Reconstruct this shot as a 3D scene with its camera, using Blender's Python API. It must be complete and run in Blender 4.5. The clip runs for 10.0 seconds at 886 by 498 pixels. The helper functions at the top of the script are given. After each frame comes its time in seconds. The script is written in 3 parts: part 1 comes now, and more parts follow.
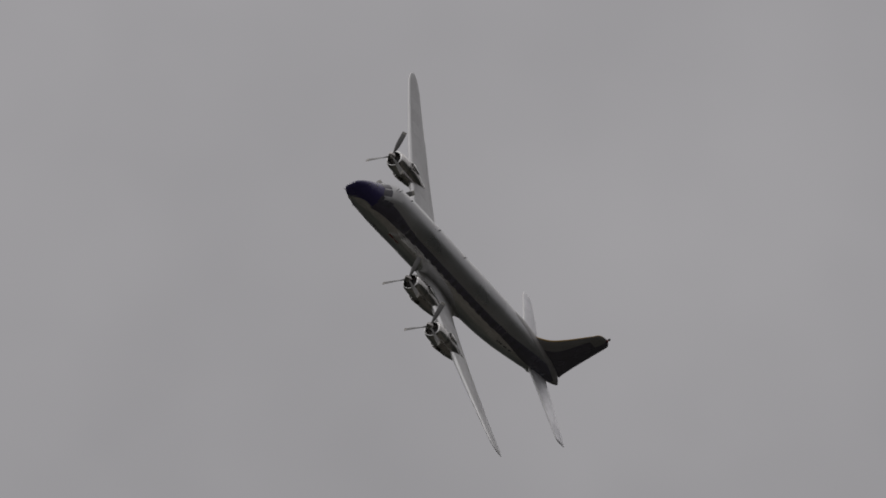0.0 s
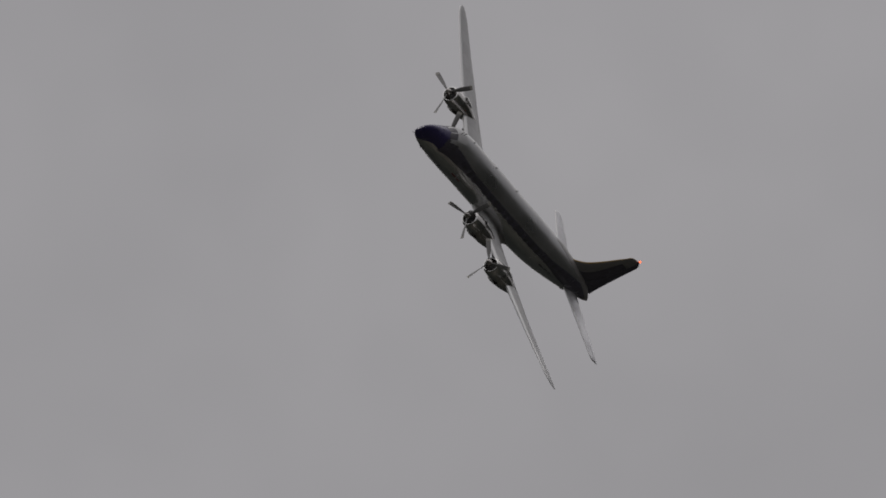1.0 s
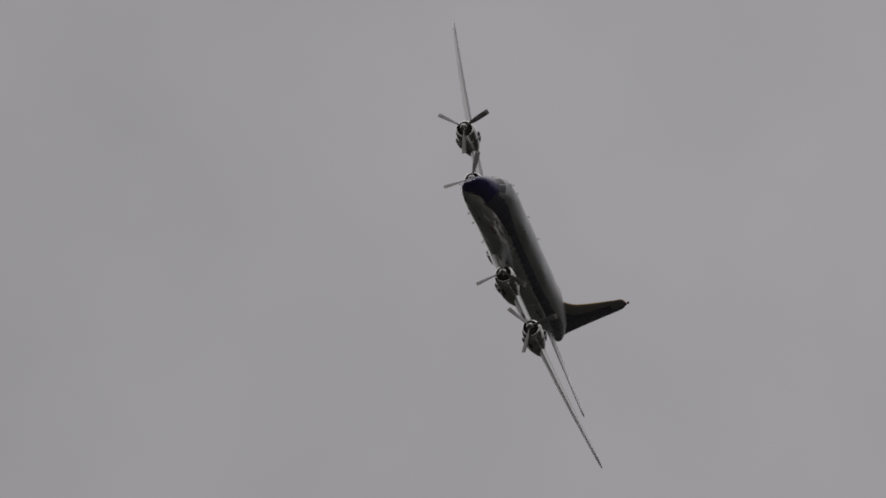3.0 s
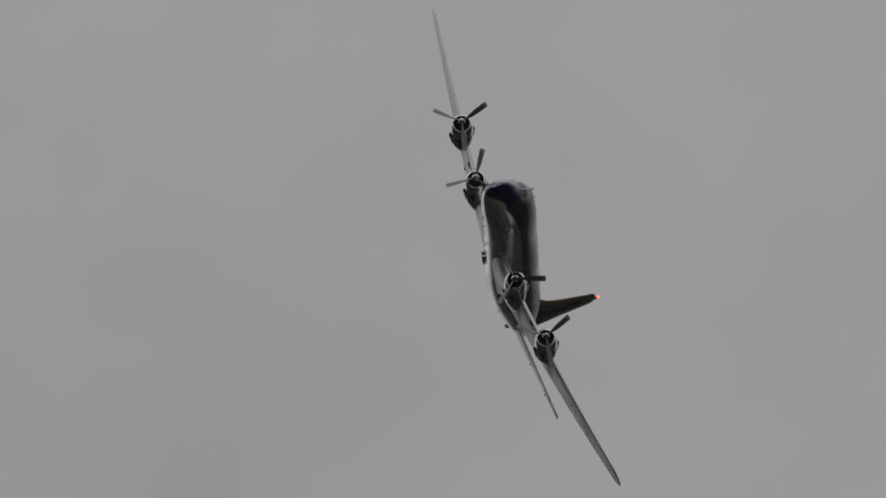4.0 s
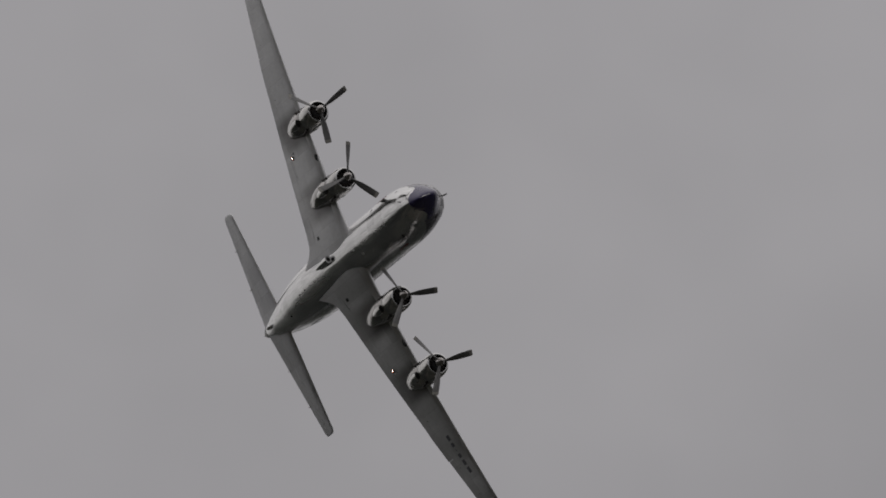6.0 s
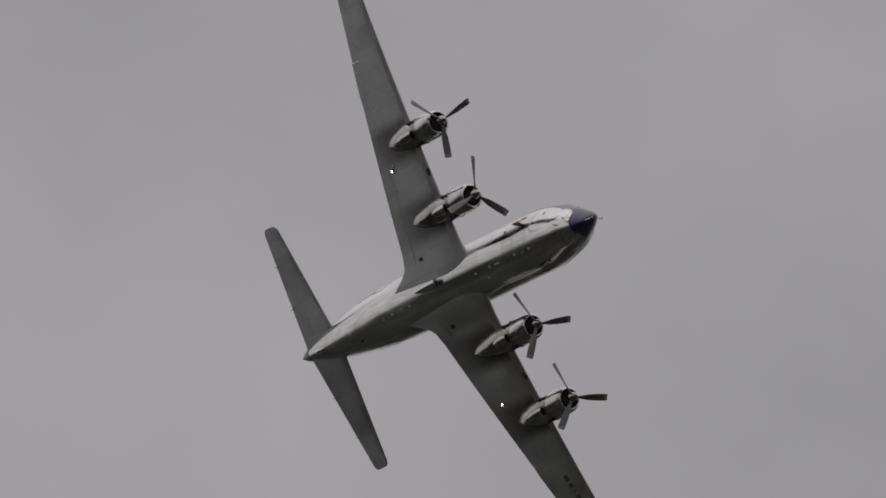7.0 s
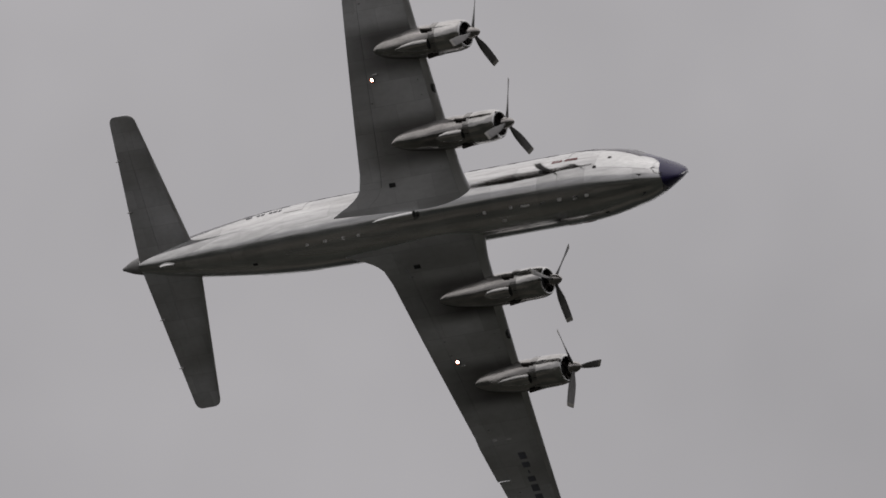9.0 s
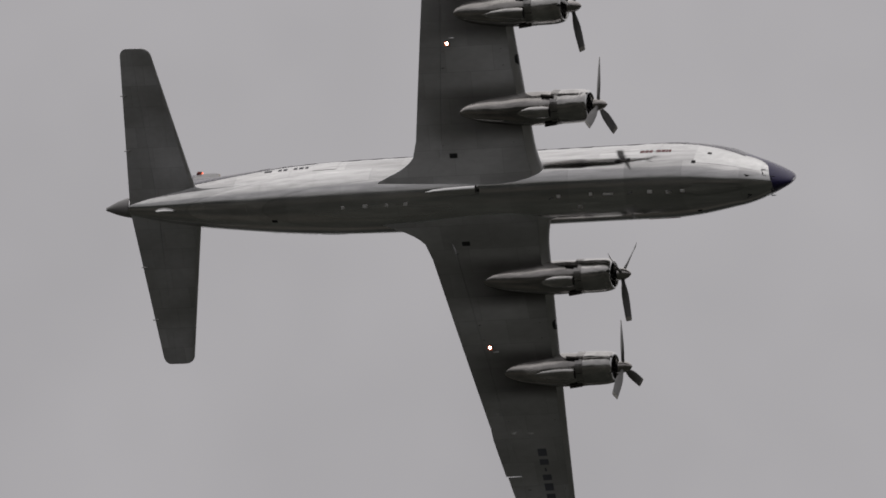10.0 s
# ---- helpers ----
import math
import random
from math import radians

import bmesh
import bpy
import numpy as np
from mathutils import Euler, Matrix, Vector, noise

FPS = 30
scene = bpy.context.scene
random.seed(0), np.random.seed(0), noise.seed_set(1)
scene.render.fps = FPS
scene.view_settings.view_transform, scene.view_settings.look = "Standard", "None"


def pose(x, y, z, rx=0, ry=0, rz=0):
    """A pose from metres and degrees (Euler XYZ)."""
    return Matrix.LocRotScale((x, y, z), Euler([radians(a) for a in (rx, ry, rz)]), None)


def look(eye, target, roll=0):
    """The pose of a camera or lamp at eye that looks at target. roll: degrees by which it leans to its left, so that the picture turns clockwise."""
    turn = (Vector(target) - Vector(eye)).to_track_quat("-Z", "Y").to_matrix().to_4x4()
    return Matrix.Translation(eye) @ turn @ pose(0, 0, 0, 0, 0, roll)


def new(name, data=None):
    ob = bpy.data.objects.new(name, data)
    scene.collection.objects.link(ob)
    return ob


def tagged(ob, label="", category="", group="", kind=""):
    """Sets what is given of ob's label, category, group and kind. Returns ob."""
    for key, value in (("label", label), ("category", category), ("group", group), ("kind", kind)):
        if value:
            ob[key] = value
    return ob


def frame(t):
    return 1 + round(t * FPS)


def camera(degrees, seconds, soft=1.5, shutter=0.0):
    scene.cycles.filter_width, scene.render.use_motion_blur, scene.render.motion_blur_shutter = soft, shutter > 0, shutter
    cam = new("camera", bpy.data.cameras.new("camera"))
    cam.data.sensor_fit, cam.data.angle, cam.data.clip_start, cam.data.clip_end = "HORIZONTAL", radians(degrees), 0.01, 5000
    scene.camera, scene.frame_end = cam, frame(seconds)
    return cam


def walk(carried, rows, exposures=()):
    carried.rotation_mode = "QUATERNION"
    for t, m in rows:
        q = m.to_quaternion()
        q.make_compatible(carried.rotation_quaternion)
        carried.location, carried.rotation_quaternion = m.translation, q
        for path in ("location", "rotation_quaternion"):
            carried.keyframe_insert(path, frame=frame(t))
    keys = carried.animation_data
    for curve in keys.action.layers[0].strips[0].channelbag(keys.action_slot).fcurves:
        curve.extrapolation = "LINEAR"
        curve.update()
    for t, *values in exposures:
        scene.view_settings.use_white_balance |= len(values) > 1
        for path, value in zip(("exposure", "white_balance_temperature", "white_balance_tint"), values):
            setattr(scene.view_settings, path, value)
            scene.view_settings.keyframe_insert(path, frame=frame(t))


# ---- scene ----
cam = camera(2.7337, 10.0, soft=1.7)

# the spectator stands on the airfield and pans with a long lens: seconds, tilt, pan
CAMERA_ROWS = (
    (0, 103.075, -3.1653),
    (0.1, 103.244, -3.1427),
    (0.2, 103.378, -3.0556),
    (0.3, 103.519, -2.8456),
    (0.4, 103.6, -2.6252),
    (0.5, 103.693, -2.4615),
    (0.7, 103.913, -2.1717),
    (0.8, 104.018, -2.0288),
    (1, 104.205, -1.7671),
    (1.2, 104.439, -1.5632),
    (1.3, 104.562, -1.5054),
    (1.5, 104.813, -1.3605),
    (1.7, 105.103, -1.1836),
    (1.8, 105.261, -1.0822),
    (2, 105.527, -0.8315),
    (2.2, 105.834, -0.598),
    (2.3, 105.993, -0.5011),
    (2.5, 106.335, -0.3307),
    (2.7, 106.63, -0.109),
    (2.8, 106.719, 0.0193),
    (3, 106.94, 0.1538),
    (3.2, 107.181, 0.2278),
    (3.5, 107.585, 0.385),
    (3.75, 107.916, 0.447),
    (4, 108.242, 0.4718),
    (4.3, 108.614, 0.4653),
    (4.5, 108.848, 0.4512),
    (4.7, 109.009, 0.4097),
    (4.8, 109.141, 0.3732),
    (5, 109.46, 0.2059),
    (5.2, 109.723, 0.0116),
    (5.3, 109.858, -0.1004),
    (5.5, 110.115, -0.4008),
    (5.7, 110.377, -0.8213),
    (5.95, 110.702, -1.3243),
    (6.2, 111.029, -1.8094),
    (6.45, 111.362, -2.2897),
    (6.8, 111.846, -2.9675),
    (7, 112.131, -3.3527),
    (7.2, 112.44, -3.7608),
    (7.3, 112.558, -4.0075),
    (7.5, 112.809, -4.6),
    (7.7, 113.062, -5.3438),
    (7.8, 113.189, -5.7871),
    (8, 113.445, -6.7919),
    (8.2, 113.643, -7.7668),
    (8.3, 113.718, -8.2937),
    (8.5, 113.853, -9.3445),
    (8.7, 114.065, -10.3946),
    (8.8, 114.181, -10.932),
    (9, 114.339, -12.0125),
    (9.2, 114.493, -13.0327),
    (9.3, 114.580, -13.5578),
    (9.5, 114.694, -14.7514),
    (9.7, 114.826, -16.013),
    (9.8, 114.894, -16.6789),
    (10, 114.968, -18.3271),
)
walk(cam, [(t, pose(0, 0, 1.7, rx, 0, rz)) for t, rx, rz in CAMERA_ROWS],
     exposures=((0, 0.13), (0.5, 0.06), (1, 0.04), (2.5, 0.03), (4.5, -0.09), (5.1, -0.19), (5.7, -0.17), (7, -0.06), (8.5, 0.085), (10, 0.15)))

# ---- sky and light: an overcast day ----
SUN_UP, SUN_ROUND = radians(62), radians(-35)
world = bpy.data.worlds.new("sky")
scene.world = world
world.use_nodes = True
wt = world.node_tree
wt.nodes.clear()


def wnode(kind, **inputs):
    n = wt.nodes.new(kind)
    for key, value in inputs.items():
        n.inputs[key].default_value = value
    return n


sky = wnode("ShaderNodeTexSky")
sky.sky_type, sky.sun_disc = "NISHITA", False
sky.sun_elevation, sky.sun_rotation = SUN_UP, SUN_ROUND
coord = wnode("ShaderNodeTexCoord")
split = wnode("ShaderNodeSeparateXYZ")
wt.links.new(coord.outputs["Generated"], split.inputs[0])
# three times as bright overhead as at the horizon, as under a closed cloud layer
lift = wnode("ShaderNodeMapRange")
lift.inputs["From Min"].default_value, lift.inputs["From Max"].default_value = 0.0, 1.0
lift.inputs["To Min"].default_value, lift.inputs["To Max"].default_value = 0.198, 0.612
wt.links.new(split.outputs["Z"], lift.inputs["Value"])
wide = wnode("ShaderNodeTexNoise", Scale=20.0, Detail=3.0, Roughness=0.5)
fine = wnode("ShaderNodeTexNoise", Scale=46.0, Detail=3.0, Roughness=0.55)
for n in (wide, fine):
    wt.links.new(coord.outputs["Generated"], n.inputs["Vector"])
both = wnode("ShaderNodeMath")
both.operation = "ADD"
wt.links.new(wide.outputs["Fac"], both.inputs[0])
wt.links.new(fine.outputs["Fac"], both.inputs[1])
billow = wnode("ShaderNodeMapRange")
billow.inputs["From Min"].default_value, billow.inputs["From Max"].default_value = 0.6, 1.4
billow.inputs["To Min"].default_value, billow.inputs["To Max"].default_value = 0.88, 1.12
wt.links.new(both.outputs[0], billow.inputs["Value"])
level = wnode("ShaderNodeMath")
level.operation = "MULTIPLY"
wt.links.new(lift.outputs[0], level.inputs[0])
wt.links.new(billow.outputs[0], level.inputs[1])
cloud = wnode("ShaderNodeMix")
cloud.data_type, cloud.blend_type = "RGBA", "MULTIPLY"
cloud.inputs["Factor"].default_value = 1.0
cloud.inputs[6].default_value = (1.016, 0.978, 0.998, 1)
wt.links.new(level.outputs[0], cloud.inputs[7])
back_cloud = wnode("ShaderNodeBackground", Strength=1.0)
wt.links.new(cloud.outputs[2], back_cloud.inputs["Color"])
back_sky = wnode("ShaderNodeBackground", Strength=0.05)
wt.links.new(sky.outputs[0], back_sky.inputs["Color"])
mixed = wnode("ShaderNodeMixShader", Fac=0.06)
wt.links.new(back_cloud.outputs[0], mixed.inputs[1])
wt.links.new(back_sky.outputs[0], mixed.inputs[2])
wout = wnode("ShaderNodeOutputWorld")
wt.links.new(mixed.outputs[0], wout.inputs["Surface"])

sun_data = bpy.data.lights.new("sun", "SUN")
sun_data.energy, sun_data.angle, sun_data.color = 0.5, radians(120), (1.0, 0.97, 0.93)
sun = new("sun", sun_data)
sun_way = Vector((math.sin(SUN_ROUND) * math.cos(SUN_UP), math.cos(SUN_ROUND) * math.cos(SUN_UP), math.sin(SUN_UP)))
sun.matrix_world = look(sun_way * 900, (0, 0, 0))


# ---- materials ----
def material(name, color, rough=0.5, metal=0.0, grain=(6.0, 0.08), blotch=(0.6, 0.12), bump=0.0, seams=None,
             rough_var=0.12, streak=1.0, emission=None, coat=0.0, soot_shade=(), wave=0.0):
    """Colour and gloss varied at two scales; seams: (length, height, depth) of riveted sheets in metres."""
    m = bpy.data.materials.new(name)
    m.use_nodes = True
    nt = m.node_tree
    bsdf = nt.nodes["Principled BSDF"]
    bsdf.inputs["Metallic"].default_value = metal
    bsdf.inputs["Coat Weight"].default_value = coat
    tc = nt.nodes.new("ShaderNodeTexCoord")
    mp = nt.nodes.new("ShaderNodeMapping")
    mp.inputs["Scale"].default_value = (1.0 / streak, 1.0, 1.0)
    nt.links.new(tc.outputs["Object"], mp.inputs["Vector"])
    n1 = nt.nodes.new("ShaderNodeTexNoise")
    n1.inputs["Scale"].default_value, n1.inputs["Detail"].default_value = grain[0], 5
    n2 = nt.nodes.new("ShaderNodeTexNoise")
    n2.inputs["Scale"].default_value, n2.inputs["Detail"].default_value = blotch[0], 3
    for n in (n1, n2):
        nt.links.new(mp.outputs[0], n.inputs["Vector"])
    value = None
    for n, amount in ((n1, grain[1]), (n2, blotch[1])):
        r = nt.nodes.new("ShaderNodeMapRange")
        r.inputs["From Min"].default_value, r.inputs["From Max"].default_value = 0.25, 0.75
        r.inputs["To Min"].default_value, r.inputs["To Max"].default_value = 1 - amount, 1 + amount
        nt.links.new(n.outputs["Fac"], r.inputs["Value"])
        if value is None:
            value = r.outputs[0]
        else:
            k = nt.nodes.new("ShaderNodeMath")
            k.operation = "MULTIPLY"
            nt.links.new(value, k.inputs[0])
            nt.links.new(r.outputs[0], k.inputs[1])
            value = k.outputs[0]
    height = n1.outputs["Fac"]
    if seams:
        bricks = nt.nodes.new("ShaderNodeTexBrick")
        bricks.inputs["Scale"].default_value = 1.0
        bricks.inputs["Brick Width"].default_value, bricks.inputs["Row Height"].default_value = seams[0], seams[1]
        bricks.inputs["Mortar Size"].default_value = 0.008
        bricks.inputs["Color1"].default_value = (0.88, 0.88, 0.88, 1)
        bricks.inputs["Color2"].default_value = (1.04, 1.04, 1.04, 1)
        bricks.inputs["Mortar"].default_value = (0.75, 0.75, 0.75, 1)
        axes = nt.nodes.new("ShaderNodeSeparateXYZ")
        join = nt.nodes.new("ShaderNodeCombineXYZ")
        nt.links.new(tc.outputs["Object"], axes.inputs[0])
        nt.links.new(axes.outputs["X"], join.inputs["X"])
        nt.links.new(axes.outputs[seams[2]], join.inputs["Y"])
        nt.links.new(join.outputs[0], bricks.inputs["Vector"])
        bw = nt.nodes.new("ShaderNodeRGBToBW")
        nt.links.new(bricks.outputs["Color"], bw.inputs[0])
        k = nt.nodes.new("ShaderNodeMath")
        k.operation = "MULTIPLY"
        nt.links.new(value, k.inputs[0])
        nt.links.new(bw.outputs[0], k.inputs[1])
        value = k.outputs[0]
    tint = nt.nodes.new("ShaderNodeMix")
    tint.data_type, tint.blend_type = "RGBA", "MULTIPLY"
    tint.inputs[0].default_value = 1.0
    tint.inputs[6].default_value = (*color, 1)
    nt.links.new(value, tint.inputs[7])
    color_out = tint.outputs[2]
    if soot_shade:
        # exhaust soot that streams aft and the nacelles' shade, both put into the colour, on both flanks of each engine
        # at these distances from the centreline
        axes2 = nt.nodes.new("ShaderNodeSeparateXYZ")
        nt.links.new(tc.outputs["Object"], axes2.inputs[0])

        def calc(op, a, b=None):
            k2 = nt.nodes.new("ShaderNodeMath")
            k2.operation = op
            for slot, v in ((0, a), (1, b)):
                if isinstance(v, (int, float)):
                    k2.inputs[slot].default_value = v
                elif v is not None:
                    nt.links.new(v, k2.inputs[slot])
            return k2.outputs[0]

        def ease(v, a, b, lo, hi):
            r2 = nt.nodes.new("ShaderNodeMapRange")
            r2.interpolation_type = "SMOOTHSTEP"
            for slot, q in (("From Min", a), ("From Max", b), ("To Min", lo), ("To Max", hi)):
                r2.inputs[slot].default_value = q
            nt.links.new(v, r2.inputs["Value"])
            return r2.outputs[0]

        out = calc("ABSOLUTE", axes2.outputs["Y"])
        mask = None
        for yc in soot_shade:
            near = ease(calc("ABSOLUTE", calc("SUBTRACT", out, yc)), 0.60, 1.40, 0.88, 0.0)
            mask = near if mask is None else calc("MAXIMUM", mask, near)
        mask = calc("MULTIPLY", mask, ease(axes2.outputs["X"], -2.6, 0.2, 0.25, 1.0))
        mask = calc("MULTIPLY", mask, ease(n2.outputs["Fac"], 0.25, 0.7, 0.6, 1.0))
        soot_and_shade = nt.nodes.new("ShaderNodeMix")
        soot_and_shade.data_type = "RGBA"
        nt.links.new(mask, soot_and_shade.inputs[0])
        nt.links.new(color_out, soot_and_shade.inputs[6])
        soot_and_shade.inputs[7].default_value = (0.045, 0.036, 0.033, 1)
        color_out = soot_and_shade.outputs[2]
    nt.links.new(color_out, bsdf.inputs["Base Color"])
    rr = nt.nodes.new("ShaderNodeMapRange")
    rr.inputs["From Min"].default_value, rr.inputs["From Max"].default_value = 0.3, 0.7
    rr.inputs["To Min"].default_value = max(0.02, rough * (1 - rough_var * 2))
    rr.inputs["To Max"].default_value = min(1.0, rough * (1 + rough_var * 2))
    nt.links.new(n2.outputs["Fac"], rr.inputs["Value"])
    nt.links.new(rr.outputs[0], bsdf.inputs["Roughness"])
    if bump:
        b = nt.nodes.new("ShaderNodeBump")
        b.inputs["Strength"].default_value, b.inputs["Distance"].default_value = bump, 0.02
        nt.links.new(height, b.inputs["Height"])
        nt.links.new(b.outputs[0], bsdf.inputs["Normal"])
    if wave:
        # sheet metal that is not quite flat
        w = nt.nodes.new("ShaderNodeBump")
        w.inputs["Strength"].default_value, w.inputs["Distance"].default_value = 1.0, wave
        nt.links.new(n2.outputs["Fac"], w.inputs["Height"])
        if bump:
            nt.links.new(w.outputs[0], b.inputs["Normal"])
        else:
            nt.links.new(w.outputs[0], bsdf.inputs["Normal"])
    if emission:
        bsdf.inputs["Emission Color"].default_value = (*emission[0], 1)
        bsdf.inputs["Emission Strength"].default_value = emission[1]
    return m


SKIN = material("polished_aluminium", (0.66, 0.658, 0.652), 0.18, 1.0, (6, 0.16), (0.8, 0.20), 0.012, (2.6, 0.62, "Z"), 0.3, 9.0, wave=0.025)
COWL = material("cowling_aluminium", (0.55, 0.54, 0.525), 0.16, 1.0, (14, 0.08), (1.6, 0.35), 0.02, None, 0.3, 1.6, wave=0.03)
# darker than the cowling, for the body behind it
NACELLE = material("dark_nacelle_metal", (0.40, 0.385, 0.37), 0.19, 1.0, (14, 0.10), (1.3, 0.40), 0.02, None, 0.3, 2.4, wave=0.03)
FLAP_METAL = material("stained_flap_metal", (0.36, 0.35, 0.34), 0.24, 1.0, (14, 0.08), (2.2, 0.3), 0.03)
FIN_PAINT = material("dark_fin_paint", (0.22, 0.215, 0.212), 0.34, 0.15, (8, 0.05), (0.6, 0.10), 0.02)
EDGE = material("satin_leading_edge", (0.64, 0.64, 0.638), 0.44, 0.9, (14, 0.04), (1.0, 0.08), 0.05)
WING_TOP = material("dull_upper_wing_grey", (0.46, 0.462, 0.466), 0.5, 0.0, (5, 0.06), (0.35, 0.12), 0.03, (2.2, 1.1, "Y"), 0.15, 2.2)
WING = material("grey_wing_paint", (0.66, 0.662, 0.67), 0.54, 0.95, (5, 0.06), (0.35, 0.14), 0.03, (2.2, 1.1, "Y"), 0.15, 2.2, soot_shade=(3.74, 7.97))
TAIL = material("grey_tail_paint", (0.68, 0.682, 0.70), 0.52, 0.95, (5, 0.06), (0.5, 0.12), 0.06, (1.4, 0.9, "Y"), 0.15, 1.5)
NAVY = material("navy_blue_paint", (0.036, 0.030, 0.098), 0.26, 0.0, (12, 0.05), (0.8, 0.08), 0.02)
# navy made lighter, with the haze of distance put into its colour
STRIPE = material("hazy_blue_paint", (0.078, 0.072, 0.098), 0.24, 0.0, (12, 0.05), (0.8, 0.08), 0.02)
GOLD = material("yellow_trim_paint", (0.30, 0.19, 0.05), 0.4, 0.0, (12, 0.05), (1, 0.08))
RED = material("dark_red_paint", (0.24, 0.06, 0.06), 0.4, 0.0, (12, 0.05), (1, 0.08))
PALE = material("buffed_aluminium", (0.72, 0.72, 0.71), 0.12, 1.0, (9, 0.08), (1.0, 0.12), 0.012, None, 0.3, 3.0)
# darker and duller than the metal of the flanks
ROOF_METAL = material("dull_roof_metal", (0.43, 0.433, 0.438), 0.36, 0.85, (8, 0.05), (0.5, 0.10), 0.02, (2.6, 0.9, "Y"), 0.15, 2.0)
MARK = material("faded_marking_paint", (0.11, 0.112, 0.13), 0.5, 0.0, (12, 0.05), (1, 0.08))
# also fills mouths, gaps and slots, with the shade inside them as colour
DARK = material("sooty_metal_and_hollows", (0.03, 0.03, 0.03), 0.55, 0.4, (20, 0.2), (2, 0.2), 0.1)
STEEL = material("heat_stained_steel", (0.06, 0.054, 0.050), 0.45, 0.9, (16, 0.15), (3, 0.25), 0.1)
BLADE = material("dark_grey_blade", (0.18, 0.178, 0.175), 0.45, 0.5, (10, 0.08), (1.5, 0.1), 0.03)
BLADE_TIP = material("pale_blade_tip", (0.30, 0.29, 0.26), 0.5, 0.0, (10, 0.08), (1.5, 0.1))
SPIN = material("spinner_metal", (0.42, 0.40, 0.385), 0.2, 1.0, (10, 0.04), (2, 0.08), 0.03)
GLASS = material("dark_cabin_glass", (0.068, 0.066, 0.078), 0.13, 0.0, (3, 0.05), (0.5, 0.05))
WHITE = material("white_plate", (0.72, 0.71, 0.70), 0.35, 0.0, (10, 0.05), (1, 0.06))
RUBBER = material("black_antenna", (0.03, 0.03, 0.03), 0.5, 0.0)
LAMP = material("landing_light_lens", (0.9, 0.9, 0.9), 0.1, 0.0, emission=((1.0, 0.84, 0.72), 14.0))
FLARE_RIM = material("red_flare_rim", (0.5, 0.2, 0.12), 0.3, 0.0, emission=((1.0, 0.24, 0.12), 1.3))
BEACON = material("red_beacon_glass", (0.16, 0.02, 0.015), 0.25, 0.0)
BEACON_LIT = material("lit_red_lamp", (0.6, 0.05, 0.02), 0.3, 0.0, emission=((1.0, 0.12, 0.04), 3.5))


def field_material():
    m = bpy.data.materials.new("fields_and_grass")
    m.use_nodes = True
    nt = m.node_tree
    bsdf = nt.nodes["Principled BSDF"]
    tc = nt.nodes.new("ShaderNodeTexCoord")
    plots = nt.nodes.new("ShaderNodeTexVoronoi")
    plots.inputs["Scale"].default_value = 0.004
    ramp = nt.nodes.new("ShaderNodeValToRGB")
    stops = ramp.color_ramp.elements
    stops[0].color, stops[1].color = (0.042, 0.043, 0.038, 1), (0.116, 0.108, 0.095, 1)
    for p, c in ((0.35, (0.052, 0.055, 0.047)), (0.65, (0.080, 0.076, 0.065))):
        stops.new(p).color = (*c, 1)
    grass = nt.nodes.new("ShaderNodeTexNoise")
    grass.inputs["Scale"].default_value, grass.inputs["Detail"].default_value = 0.5, 8
    nt.links.new(tc.outputs["Object"], plots.inputs["Vector"])
    nt.links.new(tc.outputs["Object"], grass.inputs["Vector"])
    nt.links.new(plots.outputs["Color"], ramp.inputs["Fac"])
    mix = nt.nodes.new("ShaderNodeMix")
    mix.data_type, mix.blend_type = "RGBA", "MULTIPLY"
    mix.inputs[0].default_value = 0.5
    nt.links.new(ramp.outputs["Color"], mix.inputs[6])
    nt.links.new(grass.outputs["Fac"], mix.inputs[7])
    # unseen dark woods added beyond the airfield, to darken reflections in the metal
    far = nt.nodes.new("ShaderNodeVectorMath")
    far.operation = "LENGTH"
    nt.links.new(tc.outputs["Object"], far.inputs[0])
    edge = nt.nodes.new("ShaderNodeMapRange")
    edge.interpolation_type = "SMOOTHSTEP"
    edge.inputs["From Min"].default_value, edge.inputs["From Max"].default_value = 1600, 2000
    nt.links.new(far.outputs["Value"], edge.inputs["Value"])
    wood = nt.nodes.new("ShaderNodeMix")
    wood.data_type = "RGBA"
    wood.inputs[7].default_value = (0.021, 0.023, 0.021, 1)
    nt.links.new(edge.outputs[0], wood.inputs[0])
    nt.links.new(mix.outputs[2], wood.inputs[6])
    nt.links.new(wood.outputs[2], bsdf.inputs["Base Color"])
    bsdf.inputs["Roughness"].default_value, bsdf.inputs["Specular IOR Level"].default_value = 0.95, 0.1
    return m


# ---- helpers for meshes ----
def link_mesh(name, bm, mat, sharp=40):
    me = bpy.data.meshes.new(name)
    bmesh.ops.recalc_face_normals(bm, faces=bm.faces)
    bm.to_mesh(me)
    bm.free()
    for p in me.polygons:
        p.use_smooth = True
    me.set_sharp_from_angle(angle=radians(sharp))
    for one in (mat if isinstance(mat, tuple) else (mat,)):
        me.materials.append(one)
    return new(name, me)


def part(name, bm, mat, parent, label="", sharp=40):
    ob = link_mesh(name, bm, mat, sharp)
    ob.parent = parent
    if label:
        tagged(ob, label)
    return ob


def share(name, source, parent, m):
    """Another object on the same mesh."""
    ob = new(name, source.data)
    ob.parent = parent
    ob.matrix_basis = m
    return ob


